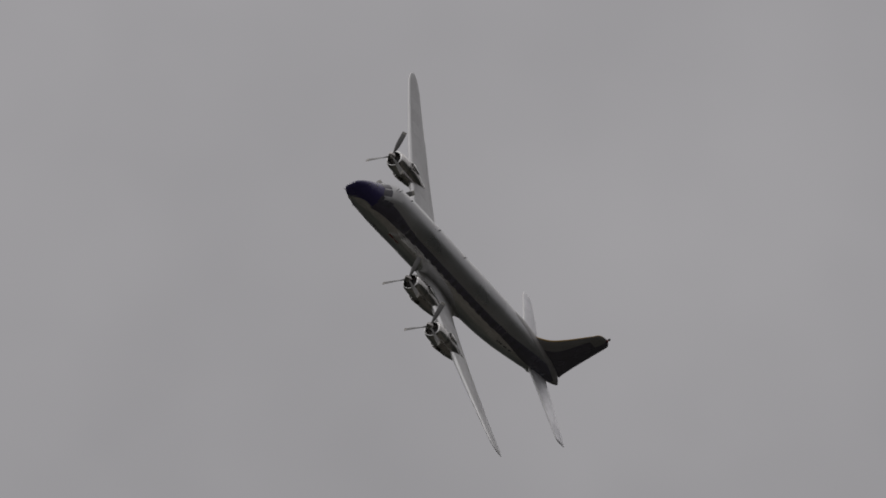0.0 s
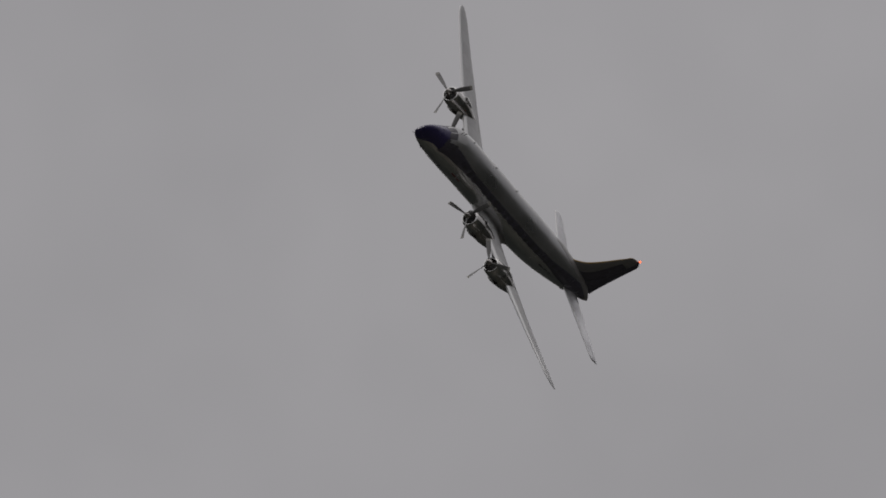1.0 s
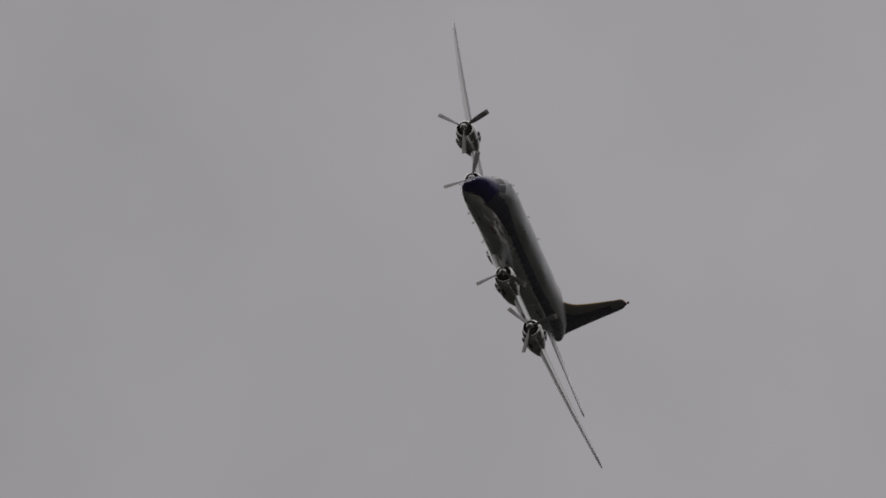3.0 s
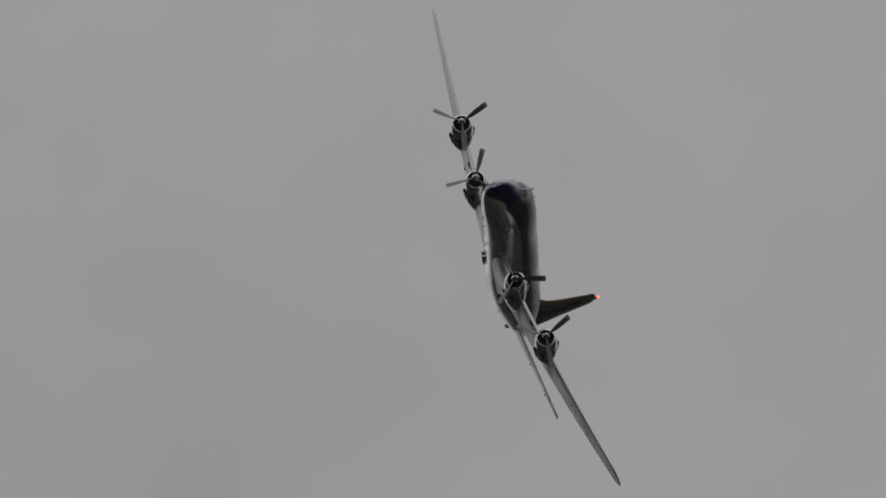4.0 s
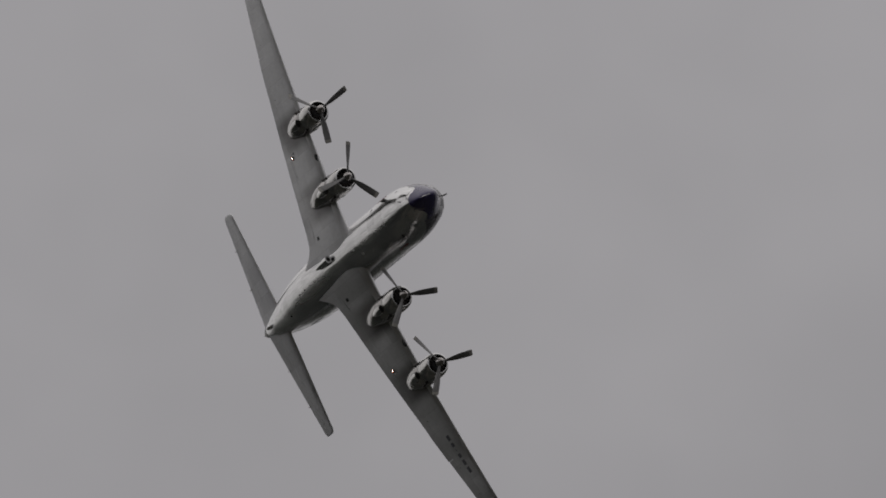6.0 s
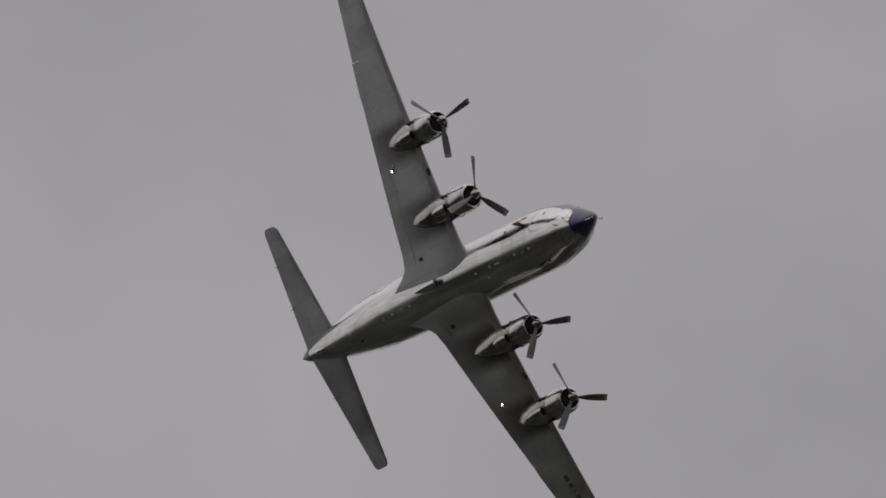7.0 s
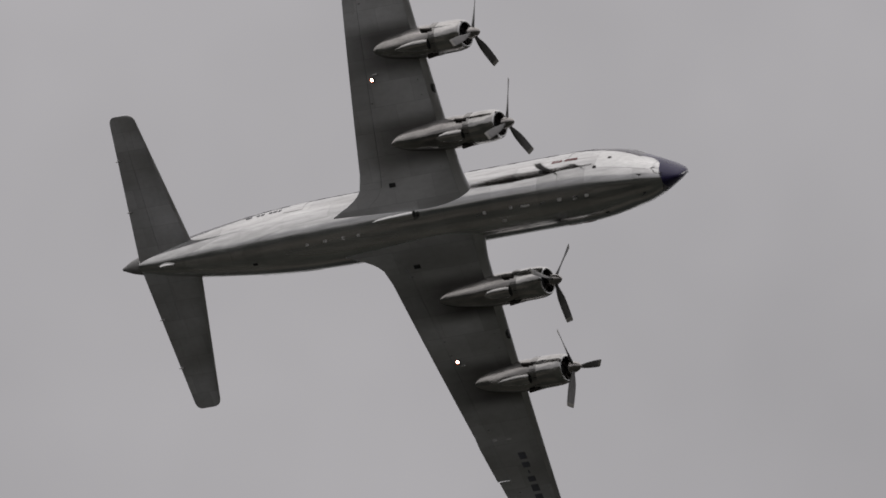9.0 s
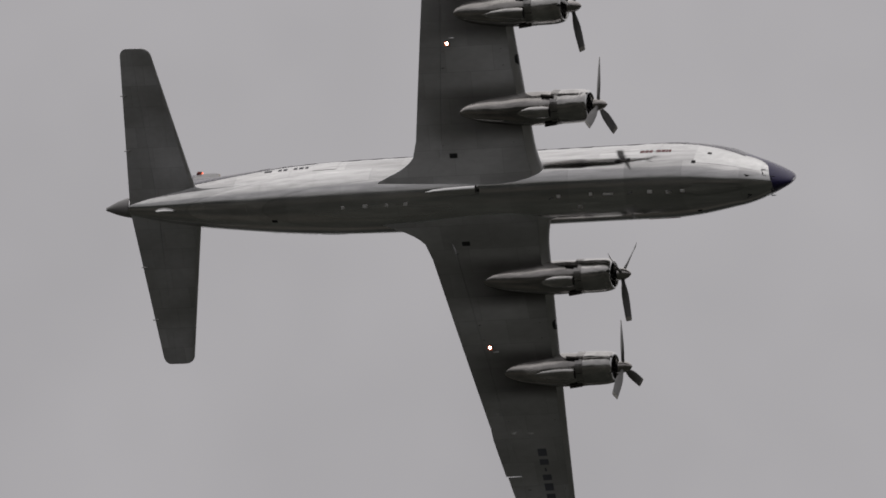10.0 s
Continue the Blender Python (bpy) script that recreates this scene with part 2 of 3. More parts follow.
def skin(bm, rings, closed=True, cap=True):
    """Faces between rings of points; each ring has the same count."""
    vs = [[bm.verts.new(p) for p in ring] for ring in rings]
    n = len(rings[0])
    for a, b in zip(vs, vs[1:]):
        for i in range(n if closed else n - 1):
            j = (i + 1) % n
            bm.faces.new((a[i], a[j], b[j], b[i]))
    if cap and closed:
        bm.faces.new(vs[0])
        bm.faces.new(vs[-1])
    return vs


def glide(x, xs, ys):
    """Smooth curve through the knots without overshoot."""
    i = 0
    while i < len(xs) - 2 and x > xs[i + 1]:
        i += 1
    d = [(ys[k + 1] - ys[k]) / (xs[k + 1] - xs[k]) for k in range(len(xs) - 1)]

    def slope(k):
        if k == 0 or k == len(xs) - 1:
            return d[0] if k == 0 else d[-1]
        if d[k - 1] * d[k] <= 0:
            return 0.0
        return 2 * d[k - 1] * d[k] / (d[k - 1] + d[k])

    h = xs[i + 1] - xs[i]
    u = min(max((x - xs[i]) / h, 0), 1)
    return ((2 * u**3 - 3 * u * u + 1) * ys[i] + (u**3 - 2 * u * u + u) * h * slope(i)
            + (3 * u * u - 2 * u**3) * ys[i + 1] + (u**3 - u * u) * h * slope(i + 1))


def steps(a, b, n):
    return [a + (b - a) * i / n for i in range(n + 1)]


# ---- ground, far below the flight ----
def build_ground():
    bm = bmesh.new()
    rings = [0, 40, 150, 400, 900, 1800, 3500, 7000, 14000]
    prev = [bm.verts.new((0, 0, 0))]
    for r in rings[1:]:
        cur = [bm.verts.new((r * math.cos(2 * math.pi * k / 48), r * math.sin(2 * math.pi * k / 48), 0)) for k in range(48)]
        for k in range(48):
            j = (k + 1) % 48
            bm.faces.new((prev[0], cur[k], cur[j]) if len(prev) == 1 else (prev[k], cur[k], cur[j], prev[j]))
        prev = cur
    tagged(link_mesh("ground", bm, field_material()), "flat dull fields with unseen dark woods added for the reflections", "ground", kind="structure")


def hill_material():
    m = bpy.data.materials.new("unseen_dark_slopes")
    m.use_nodes = True
    nt = m.node_tree
    bsdf = nt.nodes["Principled BSDF"]
    tc = nt.nodes.new("ShaderNodeTexCoord")
    woods = nt.nodes.new("ShaderNodeTexNoise")
    woods.inputs["Scale"].default_value, woods.inputs["Detail"].default_value = 0.004, 8
    ramp = nt.nodes.new("ShaderNodeValToRGB")
    stops = ramp.color_ramp.elements
    stops[0].position, stops[1].position = 0.35, 0.7
    stops[0].color, stops[1].color = (0.024, 0.028, 0.023, 1), (0.058, 0.062, 0.050, 1)
    nt.links.new(tc.outputs["Object"], woods.inputs["Vector"])
    nt.links.new(woods.outputs["Fac"], ramp.inputs["Fac"])
    nt.links.new(ramp.outputs["Color"], bsdf.inputs["Base Color"])
    bsdf.inputs["Roughness"].default_value, bsdf.inputs["Specular IOR Level"].default_value = 0.95, 0.1
    return m


def build_unseen_hills():
    """Unseen wooded hills round the airfield, added to darken the low sky in reflections, highest beyond the flight."""
    bm = bmesh.new()
    n, rings = 180, []
    for k in range(n):
        v = 2 * math.pi * k / n
        c, s = math.cos(v), math.sin(v)
        ridge = (520 + 330 * max(s, 0) ** 0.7) * (0.82 + 0.36 * noise.noise((2.2 * c, 2.2 * s, 0.3)) + 0.16 * noise.noise((7 * c, 7 * s, 1.7)))
        row = []
        for r, h in ((4600, -0.02), (5300, 0.30), (5900, 0.62), (6500, 0.88), (7000, 1.0), (7800, 0.7), (9000, -0.05)):
            wild = 1 + 0.25 * noise.noise((r * c / 700, r * s / 700, 4.0))
            row.append((r * c, r * s, ridge * h * wild if h > 0 else -20))
        rings.append(row)
    skin(bm, rings + [rings[0]], closed=False)
    bmesh.ops.remove_doubles(bm, verts=bm.verts, dist=0.5)
    tagged(link_mesh("backdrop", bm, hill_material(), 180), "unseen dark wooded hills added to darken the horizon in reflections", "hills", kind="structure")


# ---- the airliner: x forward, y to its left, z up ----
# stations of the fuselage: x, roof, belly, half width
STATIONS = ((-18.05, 1.12, 0.98, 0.05), (-17.4, 1.44, 0.78, 0.32), (-16.2, 1.82, 0.48, 0.57), (-14.5, 2.14, 0.10, 0.87),
            (-12.0, 2.38, -0.34, 1.20), (-9.5, 2.48, -0.72, 1.43), (-7.0, 2.48, -0.97, 1.56), (-4.0, 2.45, -1.09, 1.60),
            (4.0, 2.40, -1.13, 1.60), (8.0, 2.37, -1.22, 1.60), (9.2, 2.32, -1.25, 1.52), (10.2, 2.22, -1.26, 1.37), (11.0, 1.92, -1.25, 1.20),
            (11.6, 1.46, -1.24, 1.06), (12.2, 1.18, -1.20, 0.88), (12.8, 0.95, -1.12, 0.64), (13.3, 0.70, -0.98, 0.41),
            (13.65, 0.40, -0.83, 0.23), (13.82, 0.12, -0.69, 0.11), (13.88, -0.16, -0.52, 0.03))
SX, ROOF, BELLY, HALF = ([row[k] for row in STATIONS] for k in range(4))


def hull(x, a, off=0.0):
    """A point of the fuselage: a degrees round from the roof, positive to the left, off metres proud of the skin."""
    top, low, ry = glide(x, SX, ROOF), glide(x, SX, BELLY), glide(x, SX, HALF)
    zc, rz, a = (top + low) / 2, max((top - low) / 2, 0.01), radians(a)
    ny, nz = math.sin(a) / ry, math.cos(a) / rz
    k = off / math.hypot(ny, nz)
    return Vector((x, ry * math.sin(a) + ny * k, zc + rz * math.cos(a) + nz * k))


def hull_sheet(x0, x1, a0, a1, nx, na, off=0.006, depth=0.010):
    """A thin sheet that lies on the fuselage; a0 and a1 may be functions of x."""
    f0 = a0 if callable(a0) else (lambda x: a0)
    f1 = a1 if callable(a1) else (lambda x: a1)
    bm = bmesh.new()
    rings = []
    for x in steps(x0, x1, nx):
        angles = steps(f0(x), f1(x), na)
        rings.append([hull(x, a, off) for a in angles] + [hull(x, a, off - depth) for a in reversed(angles)])
    skin(bm, rings)
    return bm


def build_fuselage(plane):
    bm = bmesh.new()
    xs = steps(-18.05, -12, 16)[:-1] + steps(-12, 8.5, 40)[:-1] + steps(8.5, 13.2, 34)[:-1] + steps(13.2, 13.88, 20)
    skin(bm, [[hull(x, 360 * k / 72) for k in range(72)] for x in xs])
    body = part("fuselage", bm, SKIN, plane, "polished bare aluminium fuselage", 60)
    # blue nose and the line that runs aft from it
    part("nose_cap", hull_sheet(13.12, 13.875, -180, 180, 14, 60, 0.007), NAVY, body, "glossy navy blue radome")

    def low_edge(x):
        return glide(x, [11.5, 12.2, 12.75, 13.12], [88, 86, 100, 178])

    part("nose_band", hull_sheet(11.62, 13.12, lambda x: -low_edge(x), low_edge, 20, 40, 0.007), NAVY, body, "navy blue nose paint")
    def roof_edge(x):
        return glide(x, [-15.5, -13, -8, 6, 11.0, 11.66], [40, 53, 65, 67, 62, 52])

    part("roof_sheet", hull_sheet(-15.5, 11.66, lambda x: -roof_edge(x), roof_edge, 200, 40, 0.005, 0.012), ROOF_METAL, body, "dull metal roof")
    def root_edge(x):
        return glide(x, [-17.5, -15.5, -12.5, -10, -8.2], [88, 56, 34, 16, 4])

    part("fin_root_paint", hull_sheet(-17.5, -8.2, lambda x: -root_edge(x), root_edge, 90, 30, 0.014, 0.02), FIN_PAINT, body, "dark paint round the fin root")
    part("tail_cone", hull_sheet(-18.04, -16.9, -180, 180, 14, 48, 0.016, 0.02), FIN_PAINT, body, "dark painted tail cone")
    for side in (1, -1):
        def up(x, s=side):
            return s * glide(x, [-17.6, -13, -8, 6, 11.72], [30, 52, 64, 66, 48])

        def down(x, s=side):
            return s * glide(x, [-17.6, -13, -8, 6, 11.72], [120, 104, 84, 82, 93])

        part("stripe", hull_sheet(-17.6, 11.72, up, down, 200, 12, 0.009), STRIPE, body, "dark blue stripe along the cabin windows")
        # cockpit side panes
        for x0, x1, a0, a1 in ((10.75, 11.12, 46, 66), (11.16, 11.5, 44, 66), (11.52, 11.80, 34, 60)):
            part("cockpit_pane", hull_sheet(x0, x1, side * a0, side * a1, 4, 5, 0.014, 0.016), GLASS, body, "dark cockpit glass")
        # cabin windows
        for k, x in enumerate(steps(-10.6, 8.6, 18)):
            if k in (3, 15):
                continue
            bm = hull_sheet(x - 0.26, x + 0.26, side * 66.5, side * 84.5, 4, 5, 0.012, 0.014)
            part("window_frame", bm, STRIPE, body, "blue painted window surround")
            part("window_pane", hull_sheet(x - 0.2, x + 0.2, side * 68.5, side * 82.5, 4, 5, 0.018, 0.012), GLASS, body, "dark cabin window")
        for x0, x1 in ((-8.0, -6.9), (7.05, 7.9)):
            part("cabin_door", hull_sheet(x0, x1, side * 62, side * 112, 6, 14, 0.010, 0.012), SKIN, body, "closed metal cabin door")
            part("stripe", hull_sheet(x0 + 0.03, x1 - 0.03, side * 63, side * 83, 6, 8, 0.014, 0.006), STRIPE, body, "dark blue stripe across the door")
    for a0, a1 in ((2, 30), (-30, -2)):
        part("windshield", hull_sheet(11.15, 11.72, a0, a1, 5, 6, 0.014, 0.016), GLASS, body, "dark windshield pane")
    # sky reflected in the roof behind the windshield, laid on as a pale sheet
    part("cockpit_roof_sheen", hull_sheet(10.15, 11.12, -32, 32, 8, 16, 0.010, 0.014), WING_TOP, body, "pale sheet with the sky's reflection over the cockpit")
    # blister windows low on the nose and plates along the keel
    for x, a in ((3.47, 180), (4.94, 181), (7.64, 180), (8.48, 178), (9.13, 179), (-5.38, 181), (-4.37, 181), (-3.51, 181), (-6.43, 180), (4.36, 161)):
        w = 0.06 + 0.05 * ((x * 7.3) % 1.0)
        part("keel_plate", hull_sheet(x - w, x + w, a - 2.2, a + 2.2, 2, 3, 0.02, 0.022), WHITE, body, "small pale drain plate")
    part("keel_plate", hull_sheet(5.5, 5.95, 178.5, 181, 4, 2, 0.02, 0.022), WHITE, body, "small pale drain plate")
    part("drain_hole", hull_sheet(-9.9, -9.65, 155, 160, 2, 2, 0.012, 0.014), DARK, body, "dark belly drain")
    for x, a in ((9.6, -133), (6.6, -127), (9.6, 133), (-2.4, -140), (10.2, -112)):
        part("port", hull_sheet(x - 0.09, x + 0.09, a - 2.5, a + 2.5, 2, 3, 0.010, 0.012), DARK, body, "small dark port")
    # belly access panels with raised edges
    for x0, x1, a0, a1 in ((9.6, 12.6, -134, -97), (5.2, 7.6, 196, 222), (-13.2, -11.0, 168, 192), (3.6, 5.6, 140, 166)):
        part("access_panel", hull_sheet(x0, x1, a0, a1, 8, 10, 0.009, 0.011), PALE if x0 == 9.6 else SKIN, body, "polished metal panel")
    # nose gear doors
    for s in (1, -1):
        part("gear_door", hull_sheet(9.6, 12.2, 180 + s * 1, 180 + s * 17, 10, 6, 0.010, 0.012), SKIN, body, "closed nose gear door")
    # writing: unread marks become bars
    for side in (1, -1):
        x = 7.05
        for k, w in enumerate((0.20, 0.15, 0.15, 0.0, 0.20, 0.16, 0.1, 0.1)):
            if w:
                part("marking", hull_sheet(x, x + w, side * 109.5, side * 114.5, 2, 3, 0.010, 0.012), RED, body, "dark red lettering on the nose")
            x += max(w, 0.1) + 0.035
        x = -10.4
        for w in (0.34, 0.0, 0.15, 0.17, 0.0, 0.15, 0.20, 0.14):
            if w:
                part("marking", hull_sheet(x, x + w, side * 97.5, side * 102.5, 2, 3, 0.014, 0.016), MARK, body, "small black lettering")
            x += max(w, 0.12) + 0.10
    # aerials and the tail skid
    for x, a, h in ((9.1, 0, 0.35), (4.6, 0, 0.40), (0.4, 0, 0.45), (12.4, 0, 0.22), (6.8, 180, 0.35), (8.6, 180, 0.30), (3.2, 178, 0.28), (12.1, 152, 0.25), (12.1, 208, 0.25)):
        bm = bmesh.new()
        base, out = hull(x, a, -0.03), hull(x, a, h * (0.32 if a == 0 else 0.50))
        rings = []
        for p, c in ((base, 0.09), (out, 0.045)):
            q = p - Vector((0.10 if p is out else 0, 0, 0))
            rings.append([q + Vector((c * math.cos(u), 0.02 * math.sin(u), 0)) for u in (2 * math.pi * k / 8 for k in range(8))])
        skin(bm, rings)
        part("antenna", bm, RUBBER, body, "small dark blade aerial")
    for x, lean in ((10.62, 0.0), (10.86, 0.10)):
        bm = bmesh.new()
        foot = hull(x, 0, -0.03)
        rings = [[foot + Vector((lean * u + 0.022 * math.cos(v), 0.022 * math.sin(v), 0.33 * u)) for v in (2 * math.pi * k / 8 for k in range(8))] for u in (0.0, 0.5, 1.0)]
        skin(bm, rings)
        part("mast", bm, RUBBER, body, "thin aerial mast over the cockpit")
    for x, a in ((13.1, 18), (13.0, 140), (13.1, 205), (12.7, 222)):
        bm = bmesh.new()
        base = hull(x, a, -0.02)
        out = hull(x, a, 0.20)
        rings = []
        for p, r in ((base, 0.030), (out, 0.024), (out + Vector((0.06, 0, 0)), 0.022), (out + Vector((0.20, 0, 0)), 0.016)):
            rings.append([p + Vector((r * math.cos(v), r * math.sin(v), 0.0) if p is base else (0, r * math.cos(v), r * math.sin(v))) for v in (2 * math.pi * k / 8 for k in range(8))])
        skin(bm, rings)
        part("pitot_tube", bm, RUBBER, body, "thin dark pitot tube on the nose")
    bm = bmesh.new()
    rings = []
    for u, r in ((0, 0.02), (0.2, 0.10), (0.5, 0.13), (0.8, 0.10), (1, 0.03)):
        x = -15.5 + 0.9 * u
        c = hull(x, 180, 0.05)
        rings.append([c + Vector((0, 1.1 * r * math.cos(v), 1.6 * r * math.sin(v))) for v in (2 * math.pi * k / 12 for k in range(12))])
    skin(bm, rings)
    part("tail_skid", bm, PALE, body, "bright metal tail bumper")
    # heater scoop on the belly between the wings
    bm = bmesh.new()
    rings = []
    for u, r in ((0, 0.02), (0.15, 0.10), (0.4, 0.15), (0.8, 0.19), (1, 0.19)):
        x = -2.5 + 2.3 * u
        rings.append([Vector((x, -0.50 + 1.2 * r * math.cos(v), -1.16 + r * math.sin(v))) for v in (2 * math.pi * k / 16 for k in range(16))])
    skin(bm, rings)
    part("air_scoop", bm, PALE, body, "polished air scoop under the wing root")
    bm = bmesh.new()
    skin(bm, [[Vector((x, -0.50 + 0.12 * math.cos(v), -1.16 + 0.10 * math.sin(v))) for v in (2 * math.pi * k / 16 for k in range(16))] for x in (-0.24, -0.19)])
    part("scoop_mouth", bm, DARK, body, "dark scoop mouth")
    return body


def foil(u, thick):
    """Upper and lower height of the wing section at u along the chord."""
    h = 5 * thick * (0.2969 * math.sqrt(u) - 0.126 * u - 0.3516 * u * u + 0.2843 * u**3 - 0.1036 * u**4)
    camber = 0.02 * math.sin(math.pi * u)
    return camber + h, camber - h


def top_tone(bm):
    """The second material on the faces that look up."""
    bmesh.ops.recalc_face_normals(bm, faces=bm.faces)
    for f in bm.faces:
        f.material_index = 1 if f.normal.z > 0.25 else 0
    return bm


def surface(spans, place, u0, u1, n=9, m=None):
    """A loft of section slices between u0 and u1 of the chord; place(span, u, height) gives the point."""
    bm = bmesh.new()
    rings = []
    us = [u0 + (u1 - u0) * (0.5 - 0.5 * math.cos(math.pi * k / n)) for k in range(n + 1)]
    for s, thick in spans:
        up = [place(s, u, foil(u, thick)[0]) for u in us]
        low = [place(s, u, foil(u, thick)[1]) for u in reversed(us)]
        if u0 == 0:
            low = low[:-1]
        if m:
            up, low = [m @ p for p in up], [m @ p for p in low]
        rings.append(up + low)
    skin(bm, rings)
    return bm


WING_TIP = 17.9
# the wing's own tone, then a duller one for faces that look up
WING_TONES = (WING, WING_TOP)


def wing_edges(y):
    """Leading and trailing edge of the wing at y."""
    lead, trail = 2.70 - 0.088 * y, -3.22 + 0.146 * y
    if y < 2.4:
        trail -= 2.0 * ((2.4 - max(y, 1.0)) / 1.5) ** 2.6
        lead += 0.25 * ((2.4 - max(y, 1.0)) / 1.5) ** 2
    if y > 16.6:
        k = (y - 16.6) / (WING_TIP - 16.6)
        c = math.sqrt(max(1 - k**2.4, 0.0006))
        mid = 0.40 * lead + 0.60 * trail
        lead, trail = mid + (lead - mid) * c, mid + (trail - mid) * (0.25 * c + 0.75 * c)
    return lead, trail


def wing_point(y, u, h):
    lead, trail = wing_edges(y)
    chord = lead - trail
    return Vector((lead - u * chord, y, -0.72 + 0.094 * y + 0.00215 * y * y + h * min(chord, 5.7) - 0.033 * (u - 0.3) * min(chord, 5.7)))


def build_wing(plane, side):
    m = Matrix.Diagonal((1, side, 1, 1))

    def thick(y):
        return 0.140 - 0.0025 * y

    def spans(a, b, n):
        return [(y, thick(y)) for y in steps(a, b, n)]

    full = spans(0.0, 2.4, 12)[:-1] + spans(2.4, 16.6, 20)[:-1] + [(16.6 + 1.29 * math.sin(math.pi / 2 * k / 10), thick(17)) for k in range(11)]
    bm = top_tone(surface(full, wing_point, 0.072, 0.775, 12, m))
    wing = part("wing", bm, WING_TONES, plane, "grey painted wing with rows of riveted panels", 50)
    part("leading_edge", surface(full, wing_point, 0.0, 0.070, 10, m), EDGE, wing, "bright metal leading edge", 50)
    part("root_fairing", surface(spans(0.0, 1.9, 10), wing_point, 0.777, 1.0, 6, m), WING, wing, "grey fairing at the wing root", 50)
    part("flap", top_tone(surface(spans(1.905, 10.455, 12), wing_point, 0.779, 0.998, 6, m)), WING_TONES, wing, "grey landing flap, retracted", 50)

    def aileron_point(y, u, h):
        p = wing_point(y, u, h)
        if u > 0.98 and 10.5 < y < 12.75:
            p.x -= 0.07
        return p

    part("aileron", top_tone(surface(spans(10.46, 12.74, 4), aileron_point, 0.779, 0.996, 6, m)), WING_TONES, wing, "grey aileron with trim tab", 50)
    part("aileron", top_tone(surface(spans(12.77, 16.75, 6), aileron_point, 0.779, 0.995, 6, m)), WING_TONES, wing, "grey aileron", 50)
    tip = [(16.76 + 1.13 * math.sin(math.pi / 2 * k / 8), thick(17)) for k in range(9)]
    part("wing_tip", surface(tip, wing_point, 0.777, 1.0, 5, m), WING, wing, "grey rounded wing tip", 50)

    # plates, hatches and marks on the lower skin
    def under(x, y, w, l, name, mat, label, d=0.012):
        bm2 = bmesh.new()
        rings = []
        for xx in (x - l / 2, x + l / 2):
            ring = []
            for yy, o in ((y - w / 2, d), (y + w / 2, d), (y + w / 2, -0.03), (y - w / 2, -0.03)):
                lead, trail = wing_edges(yy)
                u = min(max((lead - xx) / (lead - trail), 0.01), 0.99)
                p = wing_point(yy, u, foil(u, thick(yy))[1])
                ring.append(m @ Vector((xx, yy, p.z - o)))
            rings.append(ring)
        skin(bm2, rings)
        return part(name, bm2, mat, wing, label)

    under(-1.15, 1.95, 0.20, 0.36, "drain_hatch", DARK, "small dark hatch")
    under(-0.65, 10.75, 0.06, 0.20, "hinge_plate", WHITE, "small pale plate")
    under(0.12, 10.78, 0.06, 0.26, "hinge_plate", WHITE, "small pale plate")
    under(-1.25, 9.85, 0.12, 0.12, "hinge_plate", EDGE, "small pale plate")
    for y in (2.4, 5.7, 6.4, 10.2, 13.4, 15.2):
        lead, trail = wing_edges(y)
        under((lead + trail) / 2 + 0.2, y, 0.03, (lead - trail) * 0.62, "skin_seam", FLAP_METAL, "dark riveted seam", 0.002)
    for k in range(3):
        for y in steps(9.0, 16.2, 5)[:-1]:
            lead, trail = wing_edges(y)
            under(lead - (0.25 + 0.17 * k) * (lead - trail), y + 0.3, 0.28, 0.16, "inspection_cover", WING, "oval cover plate", 0.004)
    if side > 0:
        # registration, not spelled out
        y = 11.5
        for w in (0.34, 0.26, 0.16, 0.26, 0.34, 0.36):
            under(0.46, y + w / 2, w, 0.08 if w == 0.16 else 0.40, "marking", MARK, "dark lettering under the wing", 0.006)
            y += w + 0.15
    # landing light in the lower skin
    x, y = -0.96, 6.74
    lead, trail = wing_edges(y)
    u = (lead - x) / (lead - trail)
    z = wing_point(y, u, foil(u, thick(y))[1]).z
    bm = bmesh.new()
    skin(bm, [[m @ Vector((x + r * math.cos(v), y + r * math.sin(v), zz)) for v in (2 * math.pi * k / 16 for k in range(16))]
              for r, zz in ((0.118, z + 0.04), (0.116, z - 0.04), (0.110, z - 0.075), (0.100, z - 0.075), (0.098, z - 0.02))])
    part("landing_light", bm, DARK, wing, "round landing light housing")
    bm = bmesh.new()
    skin(bm, [[m @ Vector((x + r * math.cos(v), y + r * math.sin(v), zz)) for v in (2 * math.pi * k / 16 for k in range(16))]
              for r, zz in ((0.060, z - 0.026), (0.052, z - 0.034), (0.025, z - 0.038))])
    part("light_lens", bm, LAMP, wing, "glowing landing light lens")
    # red fringe of the lamp's flare, put in as a glowing ring
    bm = bmesh.new()
    skin(bm, [[m @ Vector((x + r * math.cos(v), y + r * math.sin(v), zz)) for v in (2 * math.pi * k / 16 for k in range(16))]
              for r, zz in ((0.097, z - 0.020), (0.095, z - 0.024))])
    part("flare_ring", bm, FLARE_RIM, wing, "glowing red ring in place of the lamp's flare")
    bm = bmesh.new()
    skin(bm, [[m @ (Vector((x + 0.34, y + 0.22 + 0.03 * math.cos(v), z + 0.03 * math.sin(v))) - Vector((dx, 0, 0))) for v in (2 * math.pi * k / 8 for k in range(8))]
              for dx in (0.0, 0.22)])
    part("vent_pipe", bm, EDGE, wing, "short bright pipe")
    # dark inlet in the leading edge between the engines
    bm = bmesh.new()
    p = wing_point(5.85, 0.012, -0.015)
